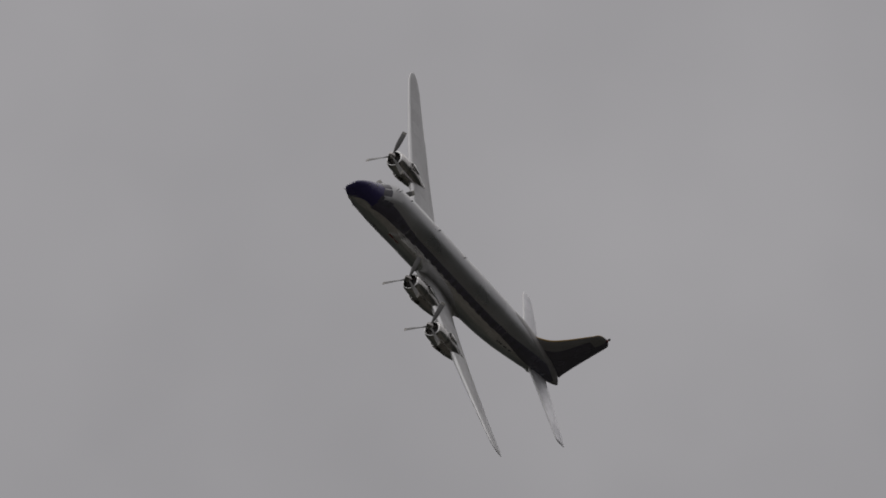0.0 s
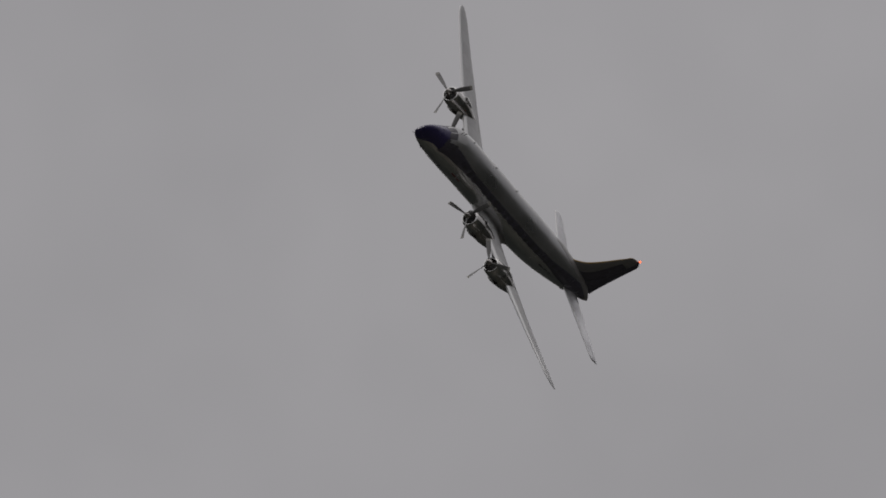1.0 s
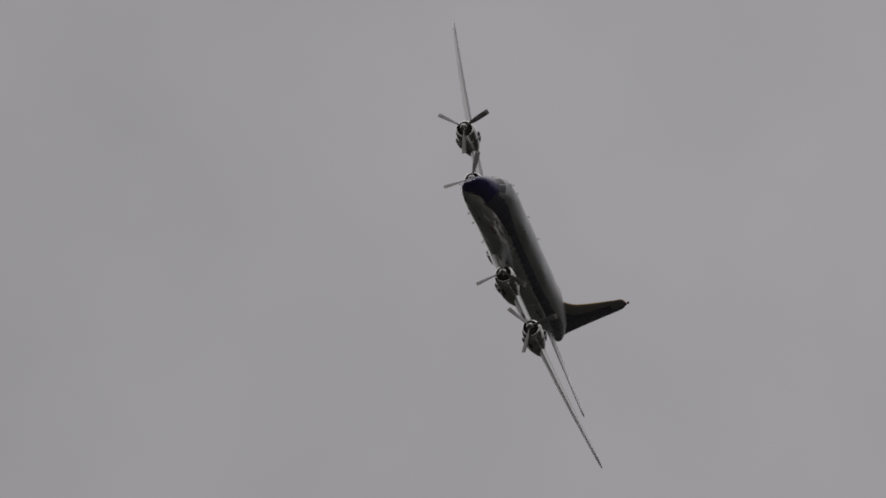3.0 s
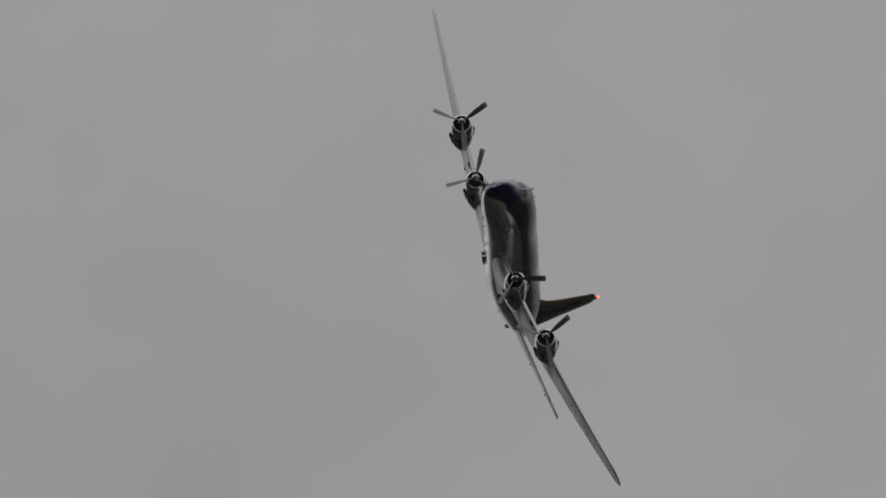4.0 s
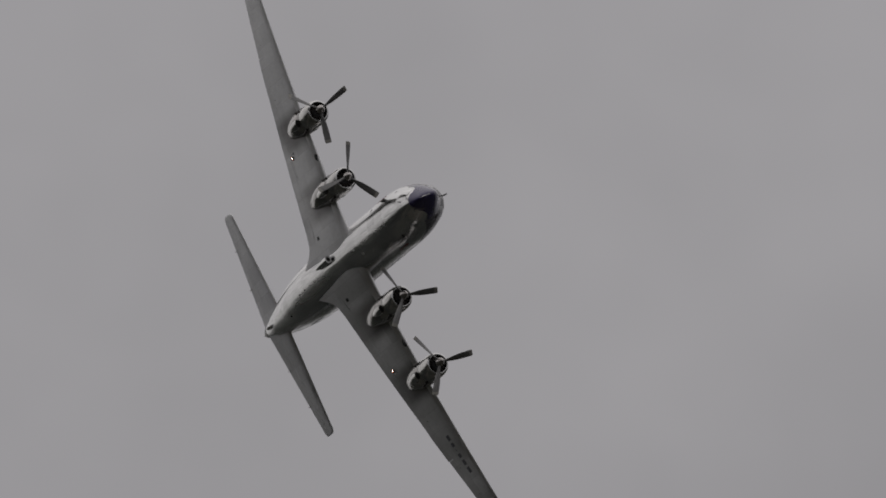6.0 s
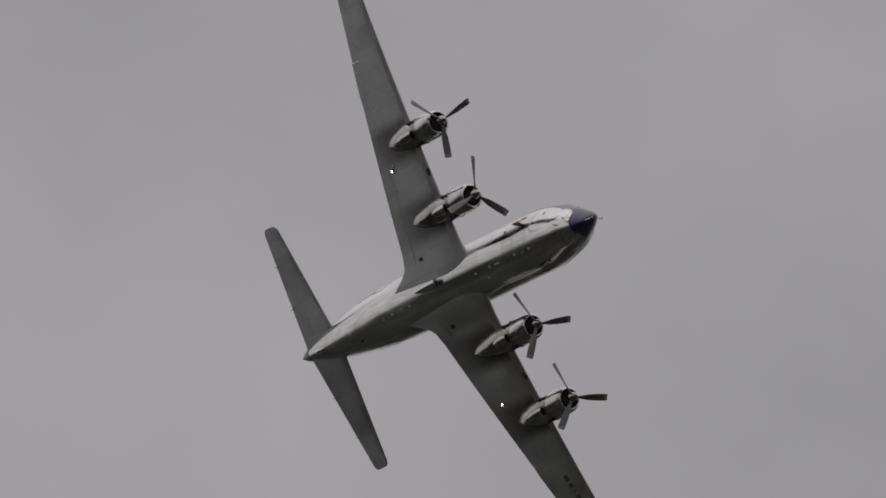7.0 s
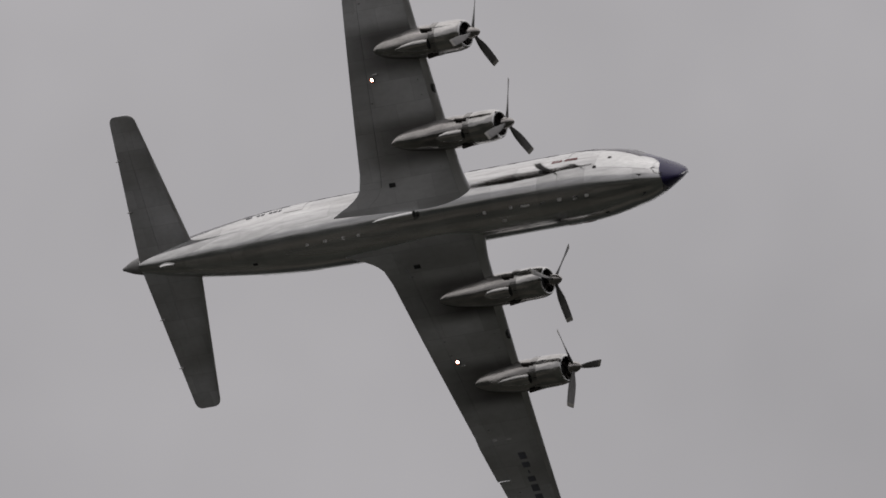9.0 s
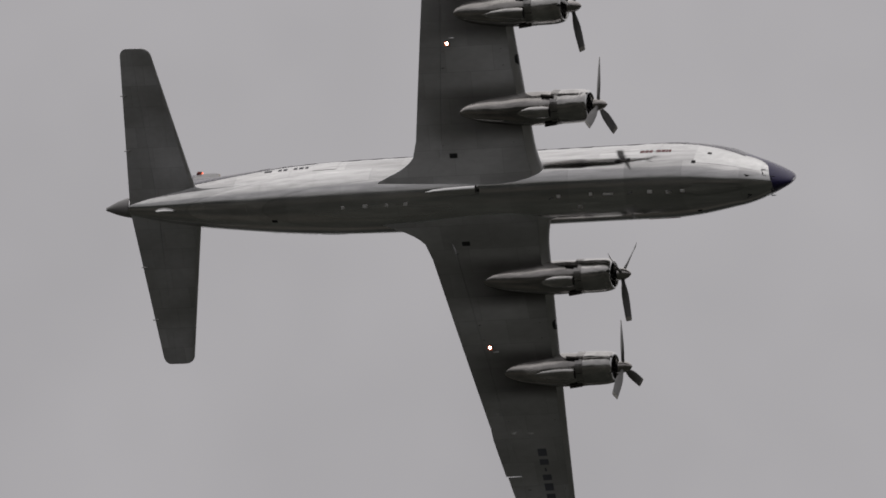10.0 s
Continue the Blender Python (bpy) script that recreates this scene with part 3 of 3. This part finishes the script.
    skin(bm, [[m @ Vector((p.x + dx, 5.85 + 0.24 * math.cos(v), p.z + 0.09 * math.sin(v))) for v in (2 * math.pi * k / 12 for k in range(12))] for dx in (-0.10, 0.045)])
    part("inlet", bm, DARK, wing, "dark slot in the leading edge")
    return wing


def tail_point(y, u, h):
    lead, trail = -13.46 - 0.226 * y, -16.82 + 0.058 * y
    if y > 6.70:
        k = (y - 6.70) / (7.04 - 6.70)
        c = 0.52 + 0.48 * math.sqrt(max(1 - k**2.2, 0.0))
        mid = 0.45 * lead + 0.55 * trail
        lead, trail = mid + (lead - mid) * c, mid + (trail - mid) * c
    return Vector((lead - u * (lead - trail), y, 0.62 + 0.065 * y + (h + 0.025 * (u - 0.4)) * (lead - trail)))


def build_tailplane(plane, side):
    m = Matrix.Diagonal((1, side, 1, 1))
    full = [(y, 0.10) for y in steps(0.2, 6.70, 10)[:-1]] + [(6.70 + 0.34 * math.sin(math.pi / 2 * k / 8), 0.10) for k in range(9)]
    tail = part("tailplane", surface(full, tail_point, 0.05, 0.60, 9, m), TAIL, plane, "grey painted tailplane", 50)
    part("leading_edge", surface(full, tail_point, 0.0, 0.048, 6, m), EDGE, tail, "bright metal leading edge", 50)
    part("elevator", surface([s for s in full if s[0] >= 0.1], tail_point, 0.606, 1.0, 7, m), TAIL, tail, "grey elevator", 50)
    for y in (2.6, 5.0):
        bm = bmesh.new()
        p = tail_point(y, 0.96, -0.012)
        skin(bm, [[m @ (p + Vector((dx, 0.025 * math.cos(v), 0.035 * math.sin(v)))) for v in (2 * math.pi * k / 8 for k in range(8))] for dx in (-0.16, 0.12)])
        part("hinge", bm, FLAP_METAL, tail, "small hinge fairing")


def fin_edges(z):
    lead = glide(z, [1.6, 2.0, 2.5, 3.2, 5.9], [-8.6, -10.5, -11.95, -13.0, -14.55])
    trail = glide(z, [0.9, 1.4, 1.9, 3.0, 6.4], [-17.55, -17.45, -17.25, -16.98, -16.38])
    if z > 5.7:
        k = (z - 5.7) / (6.45 - 5.7)
        c = math.sqrt(max(1 - k**3.6, 0.0006))
        mid = 0.5 * (lead + trail)
        lead, trail = mid + (lead - mid) * c, mid + (trail - mid) * c
    return lead, trail


def fin_point(z, u, h):
    lead, trail = fin_edges(z)
    return Vector((lead - u * (lead - trail), h * min(lead - trail, 3.4), z))


def build_fin(plane):
    spans = [(z, 0.10) for z in steps(1.55, 5.7, 16)[:-1]] + [(5.7 + 0.748 * math.sin(math.pi / 2 * k / 8), 0.10) for k in range(9)]
    fin = part("fin", surface(spans, fin_point, 0.022, 0.62, 9), FIN_PAINT, plane, "dark painted tail fin with a blue lower part", 50)
    part("leading_edge", surface(spans[3:], fin_point, 0.0, 0.020, 5), GOLD, fin, "yellow line along the fin edge", 50)
    part("dorsal_edge", surface(spans[:4], fin_point, 0.0, 0.020, 5), FIN_PAINT, fin, "metal dorsal fin edge", 50)
    part("rudder", surface(spans, fin_point, 0.626, 1.0, 8), STRIPE, fin, "navy blue rudder", 50)
    # blue panel on both faces
    for s in (1, -1):
        bm = bmesh.new()
        rings = []
        for z in steps(1.7, 5.4, 12):
            a = glide(z, [1.7, 2.6, 3.6, 5.4], [0.30, 0.34, 0.30, 0.22])
            ring = []
            for u in steps(a, 0.615, 5):
                p = fin_point(z, u, foil(u, 0.10)[0] - 0.02 * math.sin(math.pi * u) if s > 0 else foil(u, 0.10)[1])
                q = fin_point(z, u, foil(u, 0.10)[0] if s > 0 else foil(u, 0.10)[1])
                ring.append(q + Vector((0, s * 0.008, 0)))
            rings.append(ring + [p - Vector((0, s * 0.02, 0)) for p in reversed(ring)])
        skin(bm, rings)
        part("fin_panel", bm, STRIPE, fin, "navy blue fin paint")
    bm = bmesh.new()
    skin(bm, [[Vector((-15.72 + r * math.cos(v), r * math.sin(v), z)) for v in (2 * math.pi * k / 12 for k in range(12))]
              for r, z in ((0.09, 6.36), (0.12, 6.42), (0.13, 6.46), (0.06, 6.49), (0.03, 6.50))])
    part("beacon", bm, BEACON, fin, "red warning beacon on the fin tip")
    bm = bmesh.new()
    skin(bm, [[Vector((x, r * math.cos(v), r * math.sin(v))) for v in (2 * math.pi * k / 12 for k in range(12))] for x, r in ((-0.05, 0.07), (0.075, 0.10))])
    turning = part("beacon_mirror", bm, DARK, plane, "turning beacon mirror")
    bm = bmesh.new()
    skin(bm, [[Vector((x, r * math.cos(v), r * math.sin(v))) for v in (2 * math.pi * k / 12 for k in range(12))] for x, r in ((0.076, 0.085), (0.10, 0.06))])
    part("lamp_face", bm, BEACON_LIT, turning, "lit red lamp face")
    return turning


# engines: name, spinner tip
ENGINES = {"LI": (6.00, 3.74, -0.42), "LO": (5.24, 7.97, 0.16), "RI": (6.00, -3.74, -0.42), "RO": (5.24, -7.97, 0.16)}


def ring_at(c, ry, up, low, n=36):
    out = []
    for k in range(n):
        v = 2 * math.pi * k / n
        out.append(c + Vector((0, ry * math.cos(v), (up if math.sin(v) > 0 else low) * math.sin(v))))
    return out


def build_nacelle(plane, key):
    tip = Vector(ENGINES[key])

    def at(s):
        return tip - Vector((s, 0, 0))

    # body behind the cowl flaps, melting into the wing
    long = 0.96 if key[1] == "I" else 0.77
    body = ((0.0, 0.66, 0.66, 0.68), (0.32, 0.70, 0.70, 0.75), (0.92, 0.73, 0.70, 0.79), (1.62, 0.71, 0.64, 0.77), (2.4, 0.63, 0.54, 0.68),
            (3.05, 0.56, 0.42, 0.55), (3.6, 0.48, 0.34, 0.41), (4.05, 0.38, 0.28, 0.28), (4.4, 0.26, 0.22, 0.18), (4.6, 0.12, 0.16, 0.12))
    body = tuple((2.28 + long * b[0], *b[1:]) for b in body)
    ss = [b[0] for b in body]
    bm = bmesh.new()
    rings = []
    for s in steps(2.28, body[-1][0], 26):
        ry, up, low = (glide(s, ss, [b[k] for b in body]) for k in (1, 2, 3))
        rings.append(ring_at(at(s), ry, up, low))
    skin(bm, rings)
    nacelle = part("nacelle", bm, NACELLE, plane, "polished engine nacelle with oil stains", 50)
    # cowling: outside, lip and inside
    bm = bmesh.new()
    rings = [ring_at(at(s), r, r, r * 1.02) for s, r in ((1.5, 0.50), (1.0, 0.50), (0.84, 0.505), (0.78, 0.53), (0.77, 0.57), (0.80, 0.62), (0.92, 0.675), (1.15, 0.715),
                                                    (1.5, 0.735), (1.9, 0.74), (2.02, 0.735))]
    skin(bm, rings, cap=False)
    part("cowling", bm, COWL, nacelle, "polished round engine cowling", 50)
    bm = bmesh.new()
    skin(bm, [ring_at(at(s), r, r, r) for s, r in ((0.765, 0.535), (0.755, 0.56), (0.765, 0.59), (0.80, 0.628), (0.83, 0.60), (0.80, 0.56), (0.775, 0.535))], cap=False)
    part("intake_ring", bm, PALE, nacelle, "bright metal intake lip", 60)
    bm = bmesh.new()
    skin(bm, [ring_at(at(1.12), 0.51, 0.51, 0.51), ring_at(at(1.3), 0.51, 0.51, 0.51)])
    part("engine_baffle", bm, DARK, nacelle, "dark engine inside the cowling")
    for k in range(14):
        v = 2 * math.pi * k / 14
        bm = bmesh.new()
        skin(bm, [[at(s) + Vector((0, r * math.cos(v + e), r * math.sin(v + e))) for r, e in ((0.24, -0.10), (0.49, -0.07), (0.49, 0.07), (0.24, 0.10))] for s in (1.02, 1.13)])
        part("cylinder", bm, STEEL, nacelle, "finned engine cylinder")
    # cowl flaps
    for k in range(12):
        v0, v1 = 2 * math.pi * (k + 0.03) / 12, 2 * math.pi * (k + 0.97) / 12
        bm = bmesh.new()
        rings = []
        for s, r in ((2.03, 0.735), (2.36, 0.76)):
            rings.append([at(s) + Vector((0, q * math.cos(v), q * math.sin(v))) for q, vs in ((r, steps(v0, v1, 4)), (r - 0.02, steps(v1, v0, 4))) for v in vs])
        skin(bm, rings)
        part("cowl_flap", bm, FLAP_METAL, nacelle, "metal cowl flap")
    # solid dark drum for the shade behind the cowl flaps
    bm = bmesh.new()
    skin(bm, [ring_at(at(s), 0.66, 0.66, 0.66) for s in (2.0, 2.34)])
    part("flap_gap", bm, DARK, nacelle, "dark gap behind the cowl flaps")
    # air scoops behind the cowl flaps, under and on top
    def scoop(y, z, s0, s1, w, h, name, label):
        bm2 = bmesh.new()
        rg = []
        for u, k in ((0, 0.9), (0.1, 1.0), (0.4, 1.0), (0.75, 0.7), (1.0, 0.12)):
            s = s0 + (s1 - s0) * u
            pull = 1 - 0.18 * u
            rg.append([at(s) + Vector((0, y * pull + w * k * math.cos(v), z * pull + h * k * math.sin(v))) for v in (2 * math.pi * j / 16 for j in range(16))])
        skin(bm2, rg)
        part(name, bm2, COWL, nacelle, label, 50)
        # solid dark plug for the shade inside the scoop
        bm2 = bmesh.new()
        skin(bm2, [[at(s) + Vector((0, y + w * 0.72 * math.cos(v), z + h * 0.74 * math.sin(v))) for v in (2 * math.pi * j / 16 for j in range(16))] for s in (s0 - 0.006, s0 + 0.1)])
        mouth = link_mesh("scoop_mouth", bm2, DARK)
        mouth.parent = nacelle

    scoop(0, -0.76, 2.37, 4.3, 0.27, 0.17, "oil_scoop", "metal oil cooler scoop under the nacelle")
    scoop(0, 0.75, 2.37, 3.8, 0.25, 0.15, "carburettor_scoop", "air scoop on top of the nacelle")
    for sgn in (1, -1):
        bm = bmesh.new()
        skin(bm, [[at(s) + Vector((0, sgn * (0.58 + dy) + 0.085 * math.cos(v), -0.48 + 0.085 * math.sin(v))) for v in (2 * math.pi * j / 12 for j in range(12))]
                  for s, dy in ((2.2, 0), (2.75, 0.06))])
        part("exhaust_pipe", bm, STEEL, nacelle, "heat-stained exhaust stub")
    # gear doors on the inner nacelles
    if key[1] == "I":
        for sgn in (1, -1):
            bm = bmesh.new()
            rings = []
            for s in steps(3.3, 6.0, 12):
                ry, up, low = (glide(s, ss, [b[k] for b in body]) + 0.008 for k in (1, 2, 3))
                ring = [at(s) + Vector((0, sgn * ry * math.sin(a), -low * math.cos(a))) for a in (radians(d) for d in steps(2, 40, 5))]
                rings.append(ring + [p + Vector((0, 0, 0.02)) for p in reversed(ring)])
            skin(bm, rings)
            part("gear_door", bm, NACELLE, nacelle, "closed main gear door")


def build_propeller(plane, key):
    """Hub at the prop's own origin, its axis along x."""
    bm = bmesh.new()
    skin(bm, [ring_at(Vector((x, 0, 0)), r, r, r, 24) for x, r in ((-0.30, 0.15), (-0.2, 0.24), (-0.05, 0.26), (0.02, 0.25))])
    prop = part("propeller", bm, DARK, plane, "three-bladed propeller in motion")
    bm = bmesh.new()
    skin(bm, [ring_at(Vector((x, 0, 0)), r, r, r, 24) for x, r in ((-0.16, 0.255), (0.0, 0.262), (0.12, 0.235), (0.24, 0.185), (0.34, 0.12), (0.39, 0.06), (0.42, 0.012))])
    part("spinner", bm, SPIN, prop, "polished pointed spinner", 60)
    for b in range(3):
        turn = Matrix.Rotation(2 * math.pi * b / 3, 4, "X")
        rings, tips = [], []
        for r, chord, thick, twist in ((0.20, 0.16, 0.15, 62), (0.40, 0.17, 0.12, 58), (0.62, 0.26, 0.075, 52), (0.9, 0.34, 0.055, 45), (1.3, 0.37, 0.042, 37),
                                       (1.7, 0.37, 0.032, 30), (1.84, 0.37, 0.028, 28), (1.98, 0.36, 0.022, 26), (2.03, 0.30, 0.014, 25)):
            t = -radians(twist)
            ring = []
            for k in range(14):
                v = 2 * math.pi * k / 14
                c, h = chord / 2 * math.cos(v), thick / 2 * math.sin(v)
                ring.append(turn @ Vector((-c * math.sin(t) + h * math.cos(t) + 0.06 * r, r, c * math.cos(t) + h * math.sin(t))))
            (rings if r < 1.85 else tips).append(ring)
        bm = bmesh.new()
        skin(bm, rings)
        part("blade", bm, BLADE, prop, "dark grey propeller blade")
        bm = bmesh.new()
        skin(bm, [rings[-1]] + tips)
        part("blade_end", bm, BLADE_TIP, prop, "paler painted blade end")
    return prop


build_ground()
build_unseen_hills()
airliner = new("airliner")
tagged(airliner, "four-engined polished metal propeller airliner banking in flight", "airplane")
build_fuselage(airliner)
for side in (1, -1):
    build_wing(airliner, side)
    build_tailplane(airliner, side)
mirror = build_fin(airliner)
PROPS = {}
for key in ENGINES:
    build_nacelle(airliner, key)
    PROPS[key] = build_propeller(airliner, key)

# seconds, place and turn of the airliner
FLIGHT_ROWS = (
    (0, 73.01, 1327.23, 308.58, -70.03, -17.31, -120.47),
    (0.1, 71.93, 1355.47, 317.66, -70.17, -16.87, -119.99),
    (0.2, 71, 1392.94, 329.64, -70.32, -16.41, -119.48),
    (0.3, 69.21, 1423.36, 341.09, -70.49, -15.94, -118.91),
    (0.4, 66.08, 1436.24, 347.61, -70.68, -15.43, -118.3),
    (0.5, 62.8, 1428.45, 349.67, -70.94, -14.89, -117.65),
    (1, 46.6, 1393.04, 358.06, -72.83, -12.52, -113.95),
    (1.5, 32.24, 1358.63, 365.66, -73.03, -10.31, -110.79),
    (2, 19.44, 1318.34, 370.73, -72.11, -8.27, -107.77),
    (2.5, 8.85, 1279.55, 375.4, -72.54, -6.39, -103.39),
    (3, 1.03, 1242.43, 379.88, -72.28, -4.72, -98.98),
    (3.25, -1.83, 1226.98, 382.8, -71.6, -3.48, -96.93),
    (3.5, -3.92, 1206.87, 384.09, -71.08, -2.53, -94.78),
    (3.75, -5.2, 1186.16, 384.93, -70.45, -1.6, -92.61),
    (4, -5.67, 1164.97, 385.36, -69.71, -0.71, -90.43),
    (4.3, -5.2, 1135.89, 384.23, -68.19, 0.18, -87.53),
    (4.5, -4.34, 1122.07, 385.07, -67.52, 1.04, -86.02),
    (5, 0, 1081.08, 384.19, -66.32, 2.49, -81.65),
    (5.5, 7.8, 1036.45, 381.15, -64.48, 3.43, -77.08),
    (5.7, 11.98, 1019.84, 380.15, -63.7, 3.82, -75.16),
    (5.95, 18.02, 993.91, 376.78, -62.15, 4.14, -73.06),
    (6.2, 25.14, 972.22, 374.83, -61.15, 4.45, -70.8),
    (6.45, 33.24, 950.73, 372.82, -60.18, 4.69, -68.48),
    (6.8, 45.93, 919.83, 369.45, -58.9, 4.55, -64.51),
    (7, 53.45, 898.37, 365.81, -57.61, 4.88, -63.35),
    (7.5, 75.04, 860.93, 362.75, -56.95, 5.05, -58.68),
    (8, 100.58, 827.55, 360.92, -56.16, 4.85, -54.15),
    (8.5, 128.65, 788.15, 355.76, -54.93, 4.97, -50.12),
    (9, 158.29, 745.84, 348.16, -52.56, 5.42, -47),
    (9.5, 190.64, 709.23, 342.02, -51.63, 5.91, -43.48),
    (9.7, 203.26, 691.12, 337.47, -51.43, 5.96, -41.55),
    (9.8, 211.12, 687.12, 337.56, -51.4, 5.92, -40.48),
    (10, 227.83, 681.32, 338.81, -51.4, 5.79, -38.24),
)
# seconds and the turn of each propeller about its shaft
SPIN_ROWS = {
    "RO": ((0, 15.1), (0.5, 46.5), (1, 74.8), (1.5, 106.8), (2, 145.7), (2.5, 197.8), (3, 224.1), (4.5, 228.9), (5, 286.3), (5.5, 232.4), (7, 220.2), (7.5, 168.6), (8, 189.1), (8.5, 164.6), (9, 147.8), (9.5, 136.4), (10, 124.8)),
    "LO": ((0, 13.2), (0.5, 26.3), (1, 48), (1.5, 75.8), (2, 115.8), (2.5, 57), (3, 90.6), (4.5, 111.4), (5, 55), (5.5, -3.4), (7, -52.5), (7.5, -2.1), (8, 3.8), (8.5, -25.8), (9, -43), (9.5, -55.8), (10, -65.9)),
    "RI": ((0, 75.9), (0.5, 122.6), (1, 139), (2, 79.8), (2.5, 125.5), (3, 150), (4.5, 138.1), (5, 80.2), (5.5, 32.8), (7, 36.8), (7.5, 4.8), (8, 40.3), (8.5, 33.2), (9, 31.3), (9.5, 34.8), (10, 41.3)),
    "LI": ((0, 15.6), (0.5, 53.8), (1, 95.3), (1.5, 130.8), (2, 179), (2.5, 234.8), (3, 278.2), (4.5, 310), (5, 252), (5.5, 196.6), (7, 195.8), (7.5, 144.3), (8, 157), (8.5, 135.1), (9, 121.8), (9.5, 118.2), (10, 112.5)),
}


def motions():
    walk(airliner, [(t, pose(*row)) for t, *row in FLIGHT_ROWS])
    for key, rows in SPIN_ROWS.items():
        x, y, z = ENGINES[key]
        walk(PROPS[key], [(t, pose(x - 0.42, y, z, a)) for t, a in rows])
    # the beacon turns once in three quarters of a second
    walk(mirror, [(0.15 * k, pose(-15.72, 0, 6.60, 0, 0, 25 + 72 * (k - 50 / 3))) for k in range(68)])


motions()
